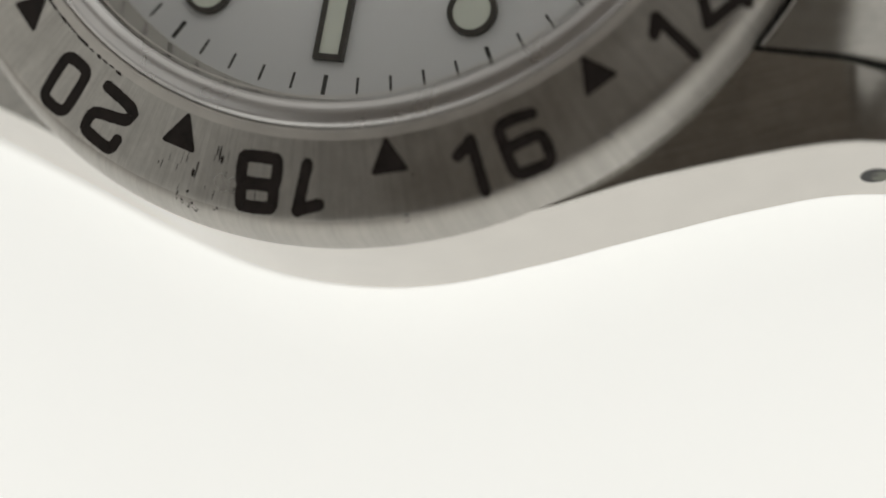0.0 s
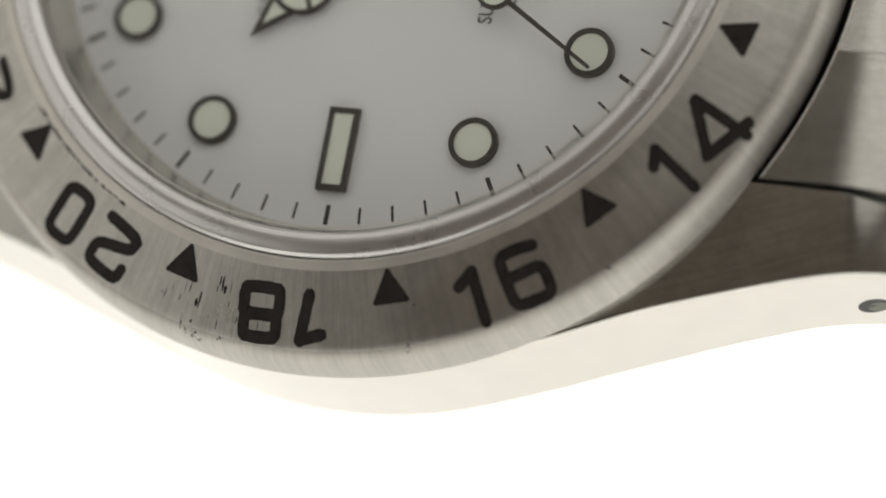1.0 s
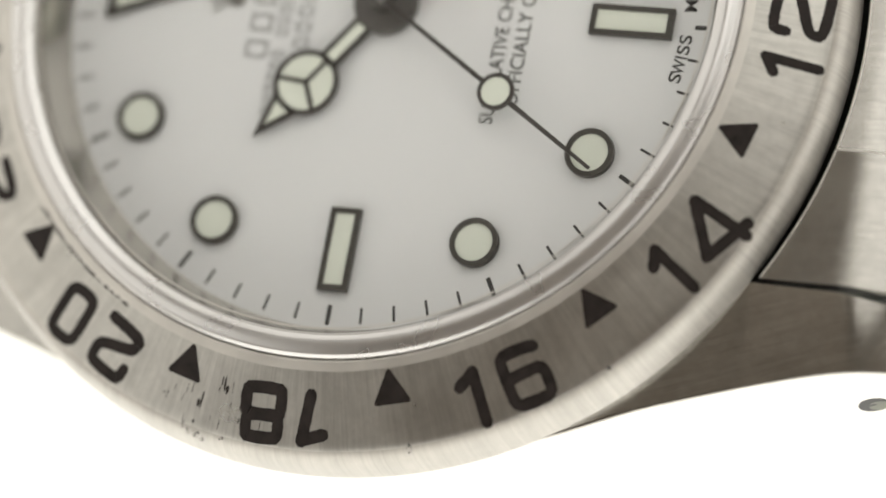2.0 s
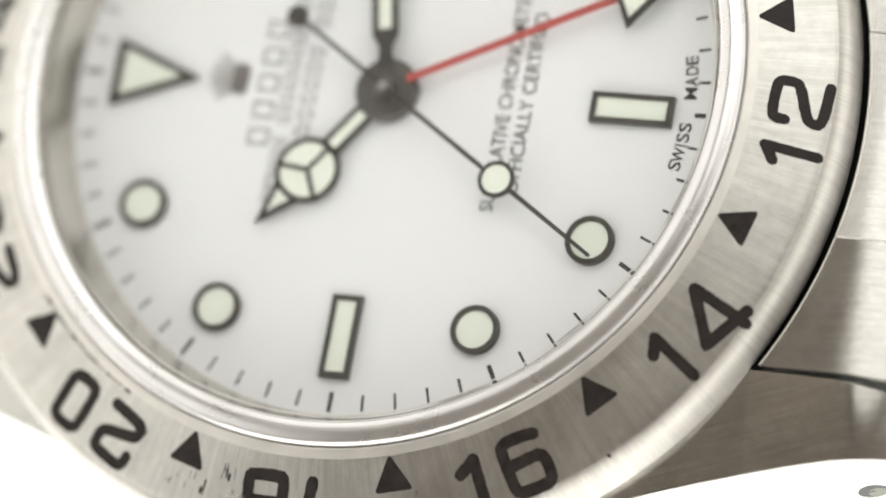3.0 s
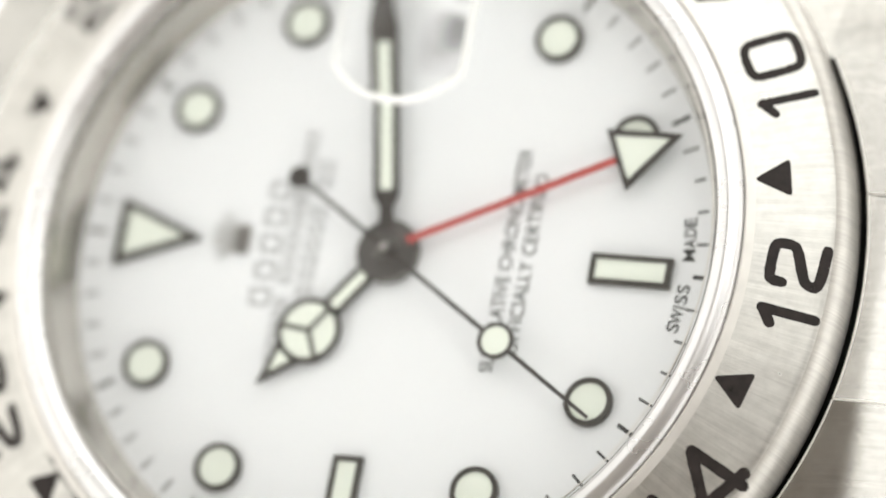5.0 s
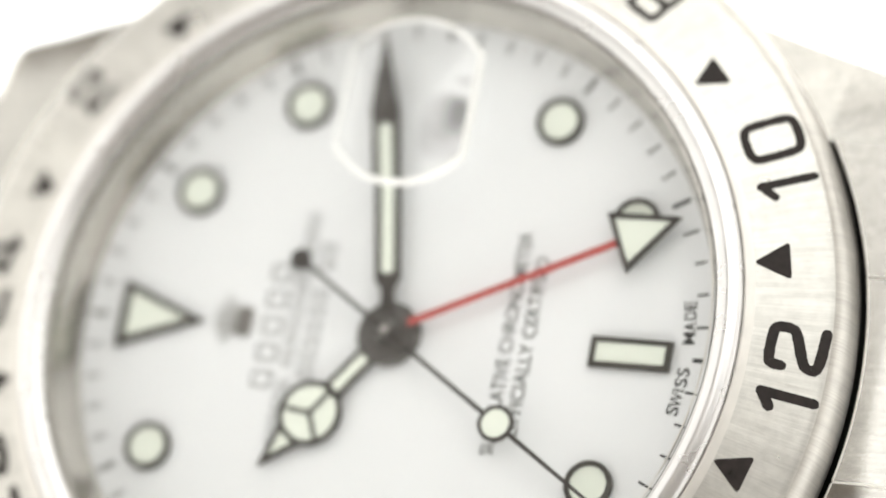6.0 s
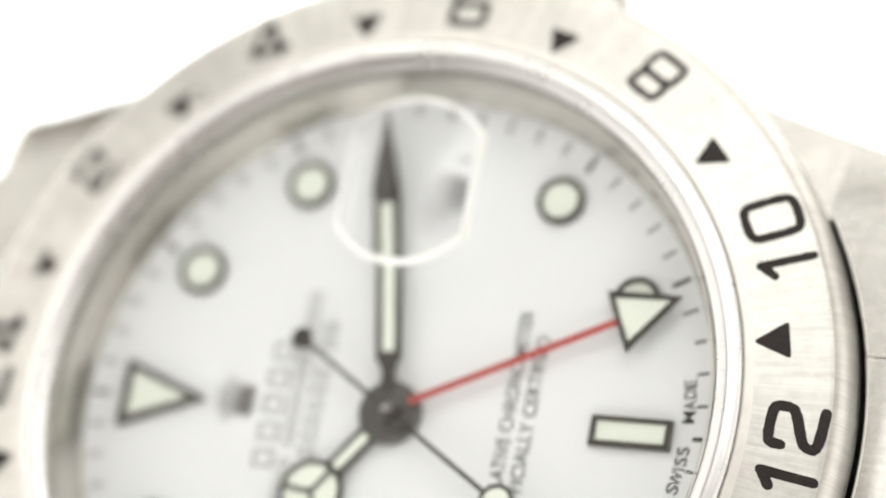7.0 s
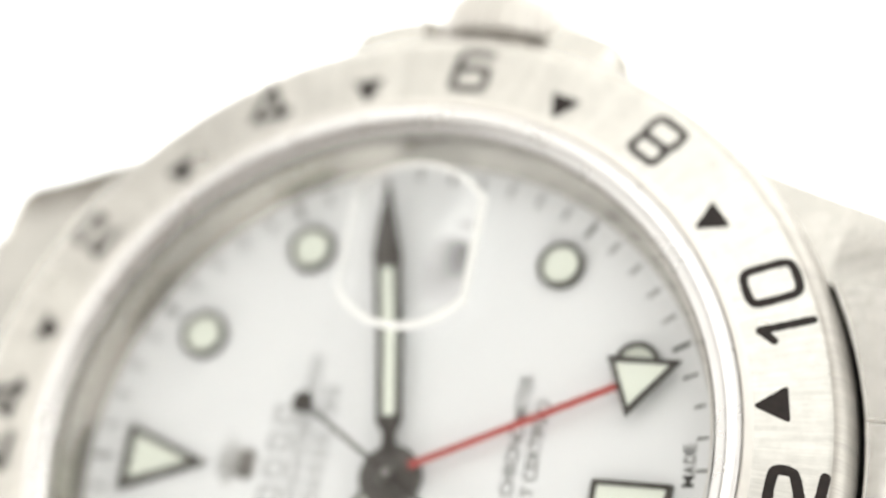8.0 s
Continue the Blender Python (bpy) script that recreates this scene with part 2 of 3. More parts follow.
slab("wall_west", -0.8, -0.75, -0.75, 0.75, -0.03, 1.3, ROOM, "dark warm grey studio wall", "wall")

# ---- the watch ----
watch = tagged(new("wristwatch"), "steel wristwatch with white dial and engraved bezel on lit table", "watch")
watch.location = (0, 0, LIFT * U)

# case: lofted along y, one half a side, lugs beyond the bezel
RIM_TOP = ((0, 17.95), (3, 17.7), (5.5, 17.0), (8.0, 15.85), (9.2, 15.4), (11.2, 14.5), (13.2, 13.8), (15.2, 13.2), (17.2, 12.6), (18.85, 12.2), (21.2, 11.8))
RIM_FOOT = ((0, 18.25), (2.5, 18.1), (4.8, 17.6), (6.2, 17.1), (8.3, 16.4), (10.3, 15.6), (12.4, 14.85), (14.4, 14.1), (16.5, 13.45), (18.5, 12.8), (21.2, 12.1))


def eased(table, y):
    """A smooth reading of a table of (|y|, value) pairs."""
    a = [p for p, _ in table]
    c = [q for _, q in table]
    return float(np.mean([np.interp(abs(abs(y) + k), a, c) for k in (-1.2, -0.7, -0.3, 0, 0.3, 0.7, 1.2)]))


TILT = 0.25         # slope of the lug ends at 6 o'clock


def bend(y):
    """How far the lugs and end links have curved down."""
    if y > 0:
        return 0.13 * max(0.0, y - 13.4) + 1.6 * max(0.0, y - 20.0) ** 2
    a = max(0.0, -y - 19.0)
    return (TILT * a * a if a < 0.5 else TILT * (a - 0.25)) + 1.6 * max(0.0, -y - 21.3) ** 2


def lug_top(y):
    return float(np.interp(abs(y), [5.5, 8.5], [-1.0, -2.3])) - bend(y)


def lug_foot(y):
    return max(-8.4, -6.2 - 0.10 * max(0.0, abs(y) - 16.5) ** 2)


def guard(y):
    """The crown guards' bulge on the 3 o'clock side."""
    a = abs(y)
    q = max(0.0, min(1.0, (6.8 - a) / 1.4))
    return 1.75 * q * q * (3 - 2 * q) * (1.0 if a > 2.6 else 0.5)


def flat_end(y):
    """How much of the lug tops' sideways slope is left towards 6 o'clock."""
    q = max(0.0, min(1.0, (-y - 18.6) / 2.6))
    return 1.0 - 0.95 * q * q * (3 - 2 * q)


def case_half(bm, side):
    rows = []
    ys = sorted(set([round(-22.05 + 0.35 * k, 3) for k in range(123)] + [-15.6, -15.601, 15.6, 15.601, 2.6, 2.61, -2.6, -2.61]))
    for y in ys:
        out = guard(y) if side > 0 else 0.0
        tip = 0.57 * max(0.0, y - 19.2) ** 2
        e, foot = max(9.6, eased(RIM_TOP, y) + out - tip), max(9.9, eased(RIM_FOOT, y) + out - tip)
        ze, zb = lug_top(y), lug_foot(y)
        lug = abs(y) > 15.6
        xi = 9.3 if lug else 0.0
        step = xi if lug else min(e - 0.6, max(9.3, math.sqrt(17.2 ** 2 - y * y)))
        zi = ze + 0.33 * (e - 0.2 - step) * flat_end(y)
        deep = zi if lug else -2.6
        side_pts = [(e + (foot - e) * q, ze - 0.25 + (zb - ze + 0.25) * q) for q in (0.0, 0.25, 0.5, 0.75, 1.0)]
        pts = [(xi, deep), (step, deep), (step + 0.02, zi), (e - 0.2, ze), (e - 0.1, ze - 0.03), (e - 0.03, ze - 0.11)] + side_pts + [(xi, zb)]
        rows.append([bm.verts.new((side * x, y, z)) for x, z in pts])
    n = len(rows[0])
    for a, c in zip(rows, rows[1:]):
        for k in range(n):
            bm.faces.new((a[k], a[(k + 1) % n], c[(k + 1) % n], c[k]))
    bm.faces.new(rows[0])
    bm.faces.new(rows[-1])


bm = bmesh.new()
case_half(bm, -1)
case_half(bm, 1)
case = part("case", bm, STEEL_LUG, watch, "steel case with satin lug tops and polished flanks", 40)
case.data.materials.append(FLANK)
for f in case.data.polygons:
    f.material_index = 1 if abs(f.normal.z) < 0.6 else 0

def painted_lug_hole(sx, sy, y0, z0):
    """A lug's bar hole as flat patches: black painted shade with a paler wall."""
    def wall(y, z):
        top = lug_top(sy * y) - 0.25
        q = (top - z) / (top - lug_foot(y))
        return eased(RIM_TOP, y) + (eased(RIM_FOOT, y) - eased(RIM_TOP, y)) * q

    for name, r, dy, dz, proud, material in (("painted_lug_hole", 0.58, 0, 0, 0.012, RECESS_BLACK), ("hole_wall_patch", 0.40, 0.17, -0.12, 0.02, BORE)):
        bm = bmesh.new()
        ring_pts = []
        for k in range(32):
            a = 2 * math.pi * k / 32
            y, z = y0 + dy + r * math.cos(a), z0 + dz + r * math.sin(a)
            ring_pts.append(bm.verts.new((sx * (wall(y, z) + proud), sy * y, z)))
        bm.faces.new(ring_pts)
        part(name, bm, material, case, "flat patch painted as a shaded hole in the lug")


part("case_back", lathe([(0.01, -8.9), (13.2, -8.9), (14.6, -8.5), (15.8, -6.9), (16.2, -5.4), (0.01, -5.3)], 128, False), POLISHED, watch, "polished steel case back")

for sx in (-1, 1):
    for sy in (-1, 1):
        painted_lug_hole(sx, sy, 19.8, -5.45)

# bezel: a cone with a rounded outer edge
def cone(r):
    return 1.23 - 0.32 * (r - 15.73)


profile = [(14.49, -0.6), (14.49, 1.56), (14.52, 1.60), (14.58, 1.61), (14.72, 1.57), (14.9, 1.50), (14.97, cone(14.97)), (16.0, cone(16.0)), (17.2, cone(17.2))]
profile += [(17.45, cone(17.45)), (17.58, 0.625), (17.70, 0.565), (17.80, 0.49), (17.89, 0.385), (17.97, 0.25), (18.05, 0.06), (18.11, -0.2), (18.15, -0.5), (18.18, -0.8), (18.2, -1.0), (18.2, -1.12), (18.15, -1.2), (18.0, -1.25), (17.0, -1.27)]
bezel = part("bezel", lathe(profile, 360), STEEL_RADIAL, watch, "worn steel bezel with black engraved hour numbers", 25)
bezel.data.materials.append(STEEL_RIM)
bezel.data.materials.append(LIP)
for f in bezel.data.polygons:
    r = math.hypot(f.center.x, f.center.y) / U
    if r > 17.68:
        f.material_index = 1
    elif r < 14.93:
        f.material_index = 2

DIGITS = {
    "0": ([[(.24, 0), (.76, 0), (.94, .06), (1, .18), (1, .82), (.94, .94), (.76, 1), (.24, 1), (.06, .94), (0, .82), (0, .18), (.06, .06)]], []),
    "1": ([], [[(0, .82), (.9, .98)], [(.94, 1), (.70, 0)]]),
    "2": ([], [[(0, .74), (.01, .92), (.12, 1), (.86, 1), (.98, .94), (1, .82), (1, .66), (.9, .55), (.14, .34), (.02, .24), (0, .02), (1, 0)]]),
    "4": ([], [[(.70, 1), (.80, 0)], [(.67, 1), (.03, .27)], [(0, .25), (1, .10)]]),
    "6": ([], [[(.92, .97), (.70, 1), (.22, 1), (.05, .95), (0, .82), (0, .16), (.05, .05), (.18, 0), (.82, 0), (.95, .05), (1, .16), (1, .43), (.95, .54), (.82, .58), (.12, .54)]]),
    "8": ([[(.13, .54), (.87, .54), (.96, .61), (.96, .93), (.87, 1), (.13, 1), (.04, .93), (.04, .61)], [(.1, 0), (.9, 0), (1, .07), (1, .47), (.9, .54), (.1, .54), (0, .47), (0, .07)]], []),
}
# each number: pen width, then its figures with left, right, foot and head round the middle radius
NUMBERS = {
    2: (0.32, [("2", -.8, .8, -1.1, .85)]),
    4: (0.32, [("4", -.9, .9, -1.1, .85)]),
    6: (0.30, [("6", -.82, .82, -1.17, .86)]),
    8: (0.28, [("8", -.86, .82, -.84, 1.2)]),
    10: (0.33, [("1", -1.74, -.84, -1.1, 1.14), ("0", -.14, 1.62, -1.1, 1.15)]),
    12: (0.39, [("1", -1.66, -.72, -1.15, 1.12), ("2", -.07, 1.80, -1.13, 1.12)]),
    14: (0.43, [("1", -1.82, -.84, -1.13, 1.15), ("4", -.3, 2.02, -1.33, 1.18)]),
    16: (0.44, [("1", -1.84, -.72, -1.2, 1.02), ("6", -.14, 1.77, -1.17, 1.14)]),
    18: (0.45, [("1", -1.84, -.54, -1.0, 1.07), ("8", -.11, 1.74, -1.07, 1.14)]),
    20: (0.43, [("2", -2.18, -.27, -1.15, 1.05), ("0", .31, 1.92, -1.12, 1.13)]),
    22: (0.40, [("2", -2.05, -.3, -1.1, .95), ("2", .3, 2.0, -1.1, .95)]),
    24: (0.36, [("2", -1.95, -.25, -1.1, .9), ("4", .25, 2.0, -1.1, .9)]),
}
SPIN = 0.057        # the bezel stands a little clockwise, in hours


def numeral(hour):
    inward = 8 <= hour <= 16
    u = Vector(clock(hour / 2 + SPIN, 1.0))
    up = -u if inward else u
    right = Vector((up.y, -up.x))
    bm = bmesh.new()
    lift = lambda x, y: cone(math.hypot(x, y))
    pen, figures = NUMBERS[hour]
    k = 0
    for c, x0, x1, y0, y1 in figures:
        loops, lines = DIGITS[c]
        for pts, closed in [(p, True) for p in loops] + [(p, False) for p in lines]:
            flat = [u * 16.5 + right * (x0 + pen / 2 + px * (x1 - x0 - pen)) + up * (y0 + pen / 2 + py * (y1 - y0 - pen)) for px, py in pts]
            one, two = stroke([Vector(p) for p in flat], pen, closed)
            drift = [Vector((random.uniform(-1, 1), random.uniform(-1, 1))) * 0.012 for _ in one]
            one, two = [p + d for p, d in zip(one, drift)], [p - d for p, d in zip(two, drift)]
            k += 1
            h = 0.014 + 0.002 * k
            if closed:
                ring(one, two, -0.12, h, bm, lift)
            else:
                strip(one, two, -0.12, h, bm, lift)
    return part("engraved_number", bm, ENAMEL, bezel, "black painted engraved bezel number " + "".join(f[0] for f in figures))


for hour in range(2, 25, 2):
    numeral(hour)
for hour in range(1, 24, 2):
    bm = bmesh.new()
    u = clock(hour / 2 + SPIN, 1.0)
    t = Vector((u.y, -u.x))
    c = u * 15.73
    g = 0.86 if hour < 8 else (0.9 if hour < 10 else 1.0)
    tri = [c - u * 0.88 * g, c + u * 0.44 * g + t * 0.76 * g, c + u * 0.44 * g - t * 0.76 * g]
    soft = []
    for k in range(3):
        p, a, d = tri[k], tri[k - 1], tri[(k + 1) % 3]
        soft += [p + (a - p) * 0.1, p + ((a - p) + (d - p)) * 0.03, p + (d - p) * 0.1]
    prism(soft, -0.12, 0.02, bm, lambda x, y: cone(math.hypot(x, y)))
    part("engraved_triangle", bm, ENAMEL, bezel, "black painted engraved triangle")

# worn spots: small black pits and scores on the bezel
def score(hour, r, length, width, tilt=0.0, name="score_mark"):
    u = clock(hour, 1.0)
    t = Vector((u.y, -u.x))
    c, sn = math.cos(radians(tilt)), math.sin(radians(tilt))
    a, w = (u * c + t * sn), (t * c - u * sn)
    pts = []
    for k in range(10):
        g = 2 * math.pi * k / 10
        q = random.uniform(0.6, 1.1)
        pts.append(u * r + a * (length / 2 * math.cos(g) * q) + w * (width / 2 * math.sin(g) * q))
    part(name, prism(pts, -0.03, 0.006, None, rim_height), ENAMEL, bezel, "small black worn pit in the bezel")


def rim_height(x, y):
    r = math.hypot(x, y)
    return float(np.interp(r, [q for q, _ in profile[3:20]], [z for _, z in profile[3:20]]))


for hour, r, length, width, tilt in (
        (8.497, 17.75, 0.34, 0.2, 10), (9.475, 17.78, 0.28, 0.1, 0), (9.45, 17.86, 0.14, 0.2, 60), (9.425, 17.9, 0.2, 0.24, 70),
        (9.395, 17.92, 0.2, 0.42, 20), (9.486, 15.95, 0.3, 0.14, 0), (9.42, 16.7, 0.7, 0.09, 0), (9.432, 16.8, 0.36, 0.13, 0),
        (9.33, 15.9, 0.7, 0.1, 0), (9.345, 15.8, 0.5, 0.06, 0), (9.315, 16.1, 0.4, 0.14, 0), (7.633, 17.7, 0.22, 0.14, 0),
        (8.587, 14.42, 0.1, 0.16, 0)):
    score(hour + 0.02, r, length, width, tilt)
for k in range(18):
    score(random.uniform(9.08, 9.62), random.uniform(15.9, 17.5), random.uniform(0.15, 0.5), random.uniform(0.02, 0.05))
for k in range(5):
    score(random.uniform(9.3, 9.55), random.uniform(17.5, 17.9), random.uniform(0.06, 0.16), random.uniform(0.05, 0.16), random.uniform(0, 90))
for k in range(16):
    score(9.99 + 0.045 * k + random.uniform(-0.01, 0.01), 14.93 + random.uniform(-0.02, 0.03), random.uniform(0.06, 0.16), random.uniform(0.3, 0.55))

# dial and everything under the crystal (DEEP: how much the crystal raises what lies under it)
DEEP = -0.36
DZ = -0.28 + DEEP
dial = part("dial", disc(13.3, DZ - 0.4, DZ, 192), DIAL, watch, "glossy white lacquered dial")
part("flange", lathe([(12.78, DZ + 0.005), (12.82, DZ + 0.06), (13.40, 0.70), (14.18, 0.72), (14.18, DZ - 0.3), (13.2, DZ - 0.3)], 256), FLANGE, watch, "bright steel ring round the dial")

for k in range(60):
    h = k / 5
    u = clock(h, 1.0)
    t = Vector((u.y, -u.x))
    w = 0.085 if k % 5 == 0 else 0.05
    a, c = (11.85, 12.62) if k % 5 == 0 else (11.92, 12.55)
    if 27 <= k <= 33:
        a, c = 12.14, 12.6
    bm = prism([u * a - t * w, u * c - t * w, u * c + t * w, u * a + t * w], DZ, DZ + 0.012)
    part("minute_mark", bm, INK, dial)


def marker(outer, inner, name):
    part(name, ring(outer, inner, DZ, DZ + 0.26), RIM, dial, "dark metal hour marker frame")
    part("lume", prism(inner, DZ, DZ + 0.20), LUME, dial, "pale green luminous fill")


def circle(c, r, n=48):
    return [(c[0] + r * math.sin(2 * math.pi * k / n), c[1] + r * math.cos(2 * math.pi * k / n)) for k in range(n)]


for h in (1, 2, 4, 5, 7, 8, 10, 11):
    c = clock(h, 10.4)
    marker(circle(c, 0.94), circle(c, 0.735), "round_hour_marker")
for h in (6, 9):
    u = clock(h, 1.0)
    t = Vector((u.y, -u.x))
    box = lambda a, c, w: [u * a - t * w, u * c - t * w, u * c + t * w, u * a + t * w]
    marker(box(8.12, 11.33, 0.59), box(8.34, 11.11, 0.385), "baton_hour_marker")
marker([(-1.35, 11.27), (0, 7.75), (1.35, 11.27)], [(-0.96, 10.94), (0, 8.42), (0.96, 10.94)], "triangle_hour_marker")

# date opening under the lens
for x0, x1, y0, y1, tone in ((7.3, 9.95, -1.2, 0.55, 0.66), (7.6, 9.9, -1.15, 0.35, 0.58), (8.0, 9.85, -1.1, 0.1, 0.46), (8.2, 9.8, -1.07, -0.1, 0.34), (8.4, 9.7, -1.03, -0.35, 0.2), (8.75, 9.6, -1.0, -0.5, 0.13), (10.3, 10.6, -1.0, -0.4, 0.5)):
    c = ((x0 + x1) / 2, (y0 + y1) / 2)
    a, w = (x1 - x0) / 2, (y1 - y0) / 2
    oval = [(c[0] + a * math.copysign(abs(math.cos(g)) ** 0.7, math.cos(g)), c[1] + w * math.copysign(abs(math.sin(g)) ** 0.7, math.sin(g))) for g in [2 * math.pi * (k + 0.5) / 40 for k in range(40)]]
    ink = plain("date_ink", (tone, tone, tone * 1.02), 0.5, 0.0, 0.03, 3000)
    part("date_bar", prism(oval, DZ, DZ + 0.006 + 0.012 * (0.65 - tone) / 0.1 * 0.5), ink, dial, "unreadable grey date figure")


def lettering(text, x, y, size, width, name="printed_text", bold=0.006):
    """Printed words, centred, squeezed to a width."""
    cu = bpy.data.curves.new(name, "FONT")
    cu.body, cu.align_x, cu.align_y, cu.size = text, "CENTER", "CENTER", size
    cu.offset = bold * size
    tmp = new("lettering", cu)
    bpy.context.view_layer.update()
    me = bpy.data.meshes.new_from_object(tmp.evaluated_get(bpy.context.evaluated_depsgraph_get()))
    bpy.data.objects.remove(tmp)
    xs = [v.co.x for v in me.vertices]
    k = width / (max(xs) - min(xs))
    mid = (max(xs) + min(xs)) / 2
    for v in me.vertices:
        v.co = ((x + (v.co.x - mid) * k) * U, (y + v.co.y) * U, (DZ + 0.012) * U)
    me.materials.clear()
    me.materials.append(INK)
    ob = new(name, me)
    ob.parent = dial
    return tagged(ob, "grey printed words on the dial")


lettering("SUPERLATIVE CHRONOMETER", 0.1, -4.72, 0.78, 8.9)
lettering("OFFICIALLY CERTIFIED", 0.0, -5.55, 0.78, 7.2)


def arc_word(text, clocks, r, size):
    """A word along the dial's rim, letter by letter."""
    for c, h in zip(text, clocks):
        ob = lettering(c, 0, 0, size, size * {"I": 0.1, "W": 0.85, "M": 0.7}.get(c, 0.52), "printed_letter", 0.016)
        u = clock(h, 1.0)
        up = -u
        m = Matrix(((up.y, up.x, 0, u.x * r * U), (-up.x, up.y, 0, u.y * r * U), (0, 0, 1, 0), (0, 0, 0, 1)))
        ob.data.transform(m)


arc_word("SWISS", (6.325, 6.255, 6.195, 6.145, 6.08), 11.9, 0.68)
arc_word("MADE", (5.865, 5.79, 5.72, 5.655), 11.9, 0.68)


def print_bars(x0, x1, y, high, letters, pen, name="printed_bar"):
    """Unlettered print: one open upright shape for each letter of a line."""
    bm = bmesh.new()
    w = (x1 - x0) / len(letters)
    for k, c in enumerate(letters):
        if c == "-":
            a, e, h = x0 + (k + 0.18) * w, x0 + (k + 0.80) * w, high / 2
            box = lambda q: [(a + q, y - h + q), (e - q, y - h + q), (e - q, y + h - q), (a + q, y + h - q)]
            ring(box(0), box(pen), DZ, DZ + 0.012, bm)
    part(name, bm, SOFT_INK, dial, "grey printed bars on the dial")


print_bars(-2.65, 2.75, 4.95, 0.85, "-----", 0.09)
print_bars(-4.75, 4.75, 4.06, 0.5, "------ --------- ----", 0.055)
print_bars(-3.3, 3.6, 3.22, 0.6, "-------- --", 0.065)
part("emblem_base", prism([(-0.42, 5.8), (0.62, 5.8), (0.72, 6.12), (0.6, 6.42), (-0.4, 6.42), (-0.52, 6.12)], DZ, DZ + 0.1), GREY_METAL, dial, "dark foot of the small applied emblem")
for k in range(5):
    a, c = -0.76 + 0.43 * k, -0.3 + 0.2 * k
    tall = 7.35 - 0.09 * (k - 2) ** 2
    spike = prism([(c - 0.08, 6.42), (c + 0.08, 6.42), (a + 0.16, tall), (a - 0.06, tall)], DZ, DZ + 0.09)
    part("emblem_spike", spike, PALE_METAL, dial, "thin grey spike of the applied emblem")


# hands
def along(angle, pts):
    u = Vector((math.sin(radians(angle)), math.cos(radians(angle))))
    t = Vector((u.y, -u.x))
    return [u * r + t * s for r, s in pts]


def hand_frame(parent, angle, outer, inner, z, name="frame", thick=0.14):
    part(name, ring(along(angle, outer), along(angle, inner), z, z + thick), HAND, parent)
    part("lume", prism(along(angle, inner), z + 0.01, z + thick - 0.03), LUME, parent, "pale green luminous fill")


def hand(name, label):
    ob = new(name)
    ob.parent = watch
    return tagged(ob, label)


Z24, ZH, ZM, ZS = 0.25 + DEEP, -0.05 + DEEP, 0.12 + DEEP, 0.45 + DEEP
h24 = hand("red_hand", "red second-zone hand with an arrow tip")
A24 = 153.9
part("stem", prism(along(A24, [(0.9, -0.14), (9.6, -0.14), (9.6, 0.14), (0.9, 0.14)]), Z24, Z24 + 0.12), RED, h24, "thin red stem")
hand_frame(h24, A24, [(9.5, -1.32), (12.2, 0), (9.5, 1.32)], [(9.7, -0.95), (11.72, 0), (9.7, 0.95)], Z24, "arrow_frame")

hh = hand("hour_hand", "dark framed hour hand with a three-spoked ring")
AH = -53.0
hand_frame(hh, AH, [(0.8, -0.42), (3.2, -0.42), (3.2, 0.42), (0.8, 0.42)], [(1.0, -0.22), (3.1, -0.22), (3.1, 0.22), (1.0, 0.22)], ZH, "stem")
hc = along(AH, [(4.25, 0)])[0]
part("ring_frame", ring(circle(hc, 1.3), circle(hc, 1.1), ZH, ZH + 0.14), HAND, hh)
part("lume", disc(1.1, ZH + 0.01, ZH + 0.11, 48, hc), LUME, hh, "pale green luminous fill")
for a in (180, 60, -60):
    w = along(AH + a, [(0, -0.09), (1.15, -0.09), (1.15, 0.09), (0, 0.09)])
    part("spoke", prism([hc + p for p in w], ZH, ZH + 0.145), HAND, hh)
hand_frame(hh, AH, [(5.4, -0.62), (7.1, 0), (5.4, 0.62)], [(5.5, -0.36), (6.5, 0), (5.5, 0.36)], ZH, "tip")

mh = hand("minute_hand", "dark framed minute hand with pale filling")
AM = 79.0
hand_frame(mh, AM, [(2.2, -0.51), (8.6, -0.51), (8.9, -0.48), (8.9, 0.48), (8.6, 0.51), (2.2, 0.51)], [(2.4, -0.26), (8.4, -0.26), (8.5, -0.26), (8.5, 0.26), (8.4, 0.26), (2.4, 0.26)], ZM)
part("tip", prism(along(AM, [(8.8, -0.54), (11.9, -0.05), (11.9, 0.05), (8.8, 0.54)]), ZM, ZM + 0.15), HAND, mh)
part("neck", prism(along(AM, [(0.8, -0.3), (1.7, -0.25), (2.25, -0.54), (2.25, 0.54), (1.7, 0.25), (0.8, 0.3)]), ZM, ZM + 0.13), HAND, mh)
part("hub", lathe([(0.01, -0.35), (1.22, -0.35), (1.25, 0.1), (1.15, 0.22), (0.5, 0.24), (0.42, 0.5), (0.01, 0.52)], 64, False), HUB, mh, "dark grey polished hand hub").location = (0, 0, (DEEP + 0.0) * U)

sh = hand("seconds_hand", "thin dark seconds hand with a pale dot")
AS = -147.3
part("needle", prism(along(AS, [(-4.6, -0.085), (5.55, -0.095), (5.55, 0.095), (-4.6, 0.085)]), ZS, ZS + 0.1), HAND, sh)
part("needle", prism(along(AS, [(6.75, -0.1), (11.05, -0.07), (11.05, 0.07), (6.75, 0.1)]), ZS, ZS + 0.1), HAND, sh)
sc = along(AS, [(6.15, 0)])[0]
part("dot_frame", ring(circle(sc, 0.72), circle(sc, 0.56), ZS, ZS + 0.12), HAND, sh)
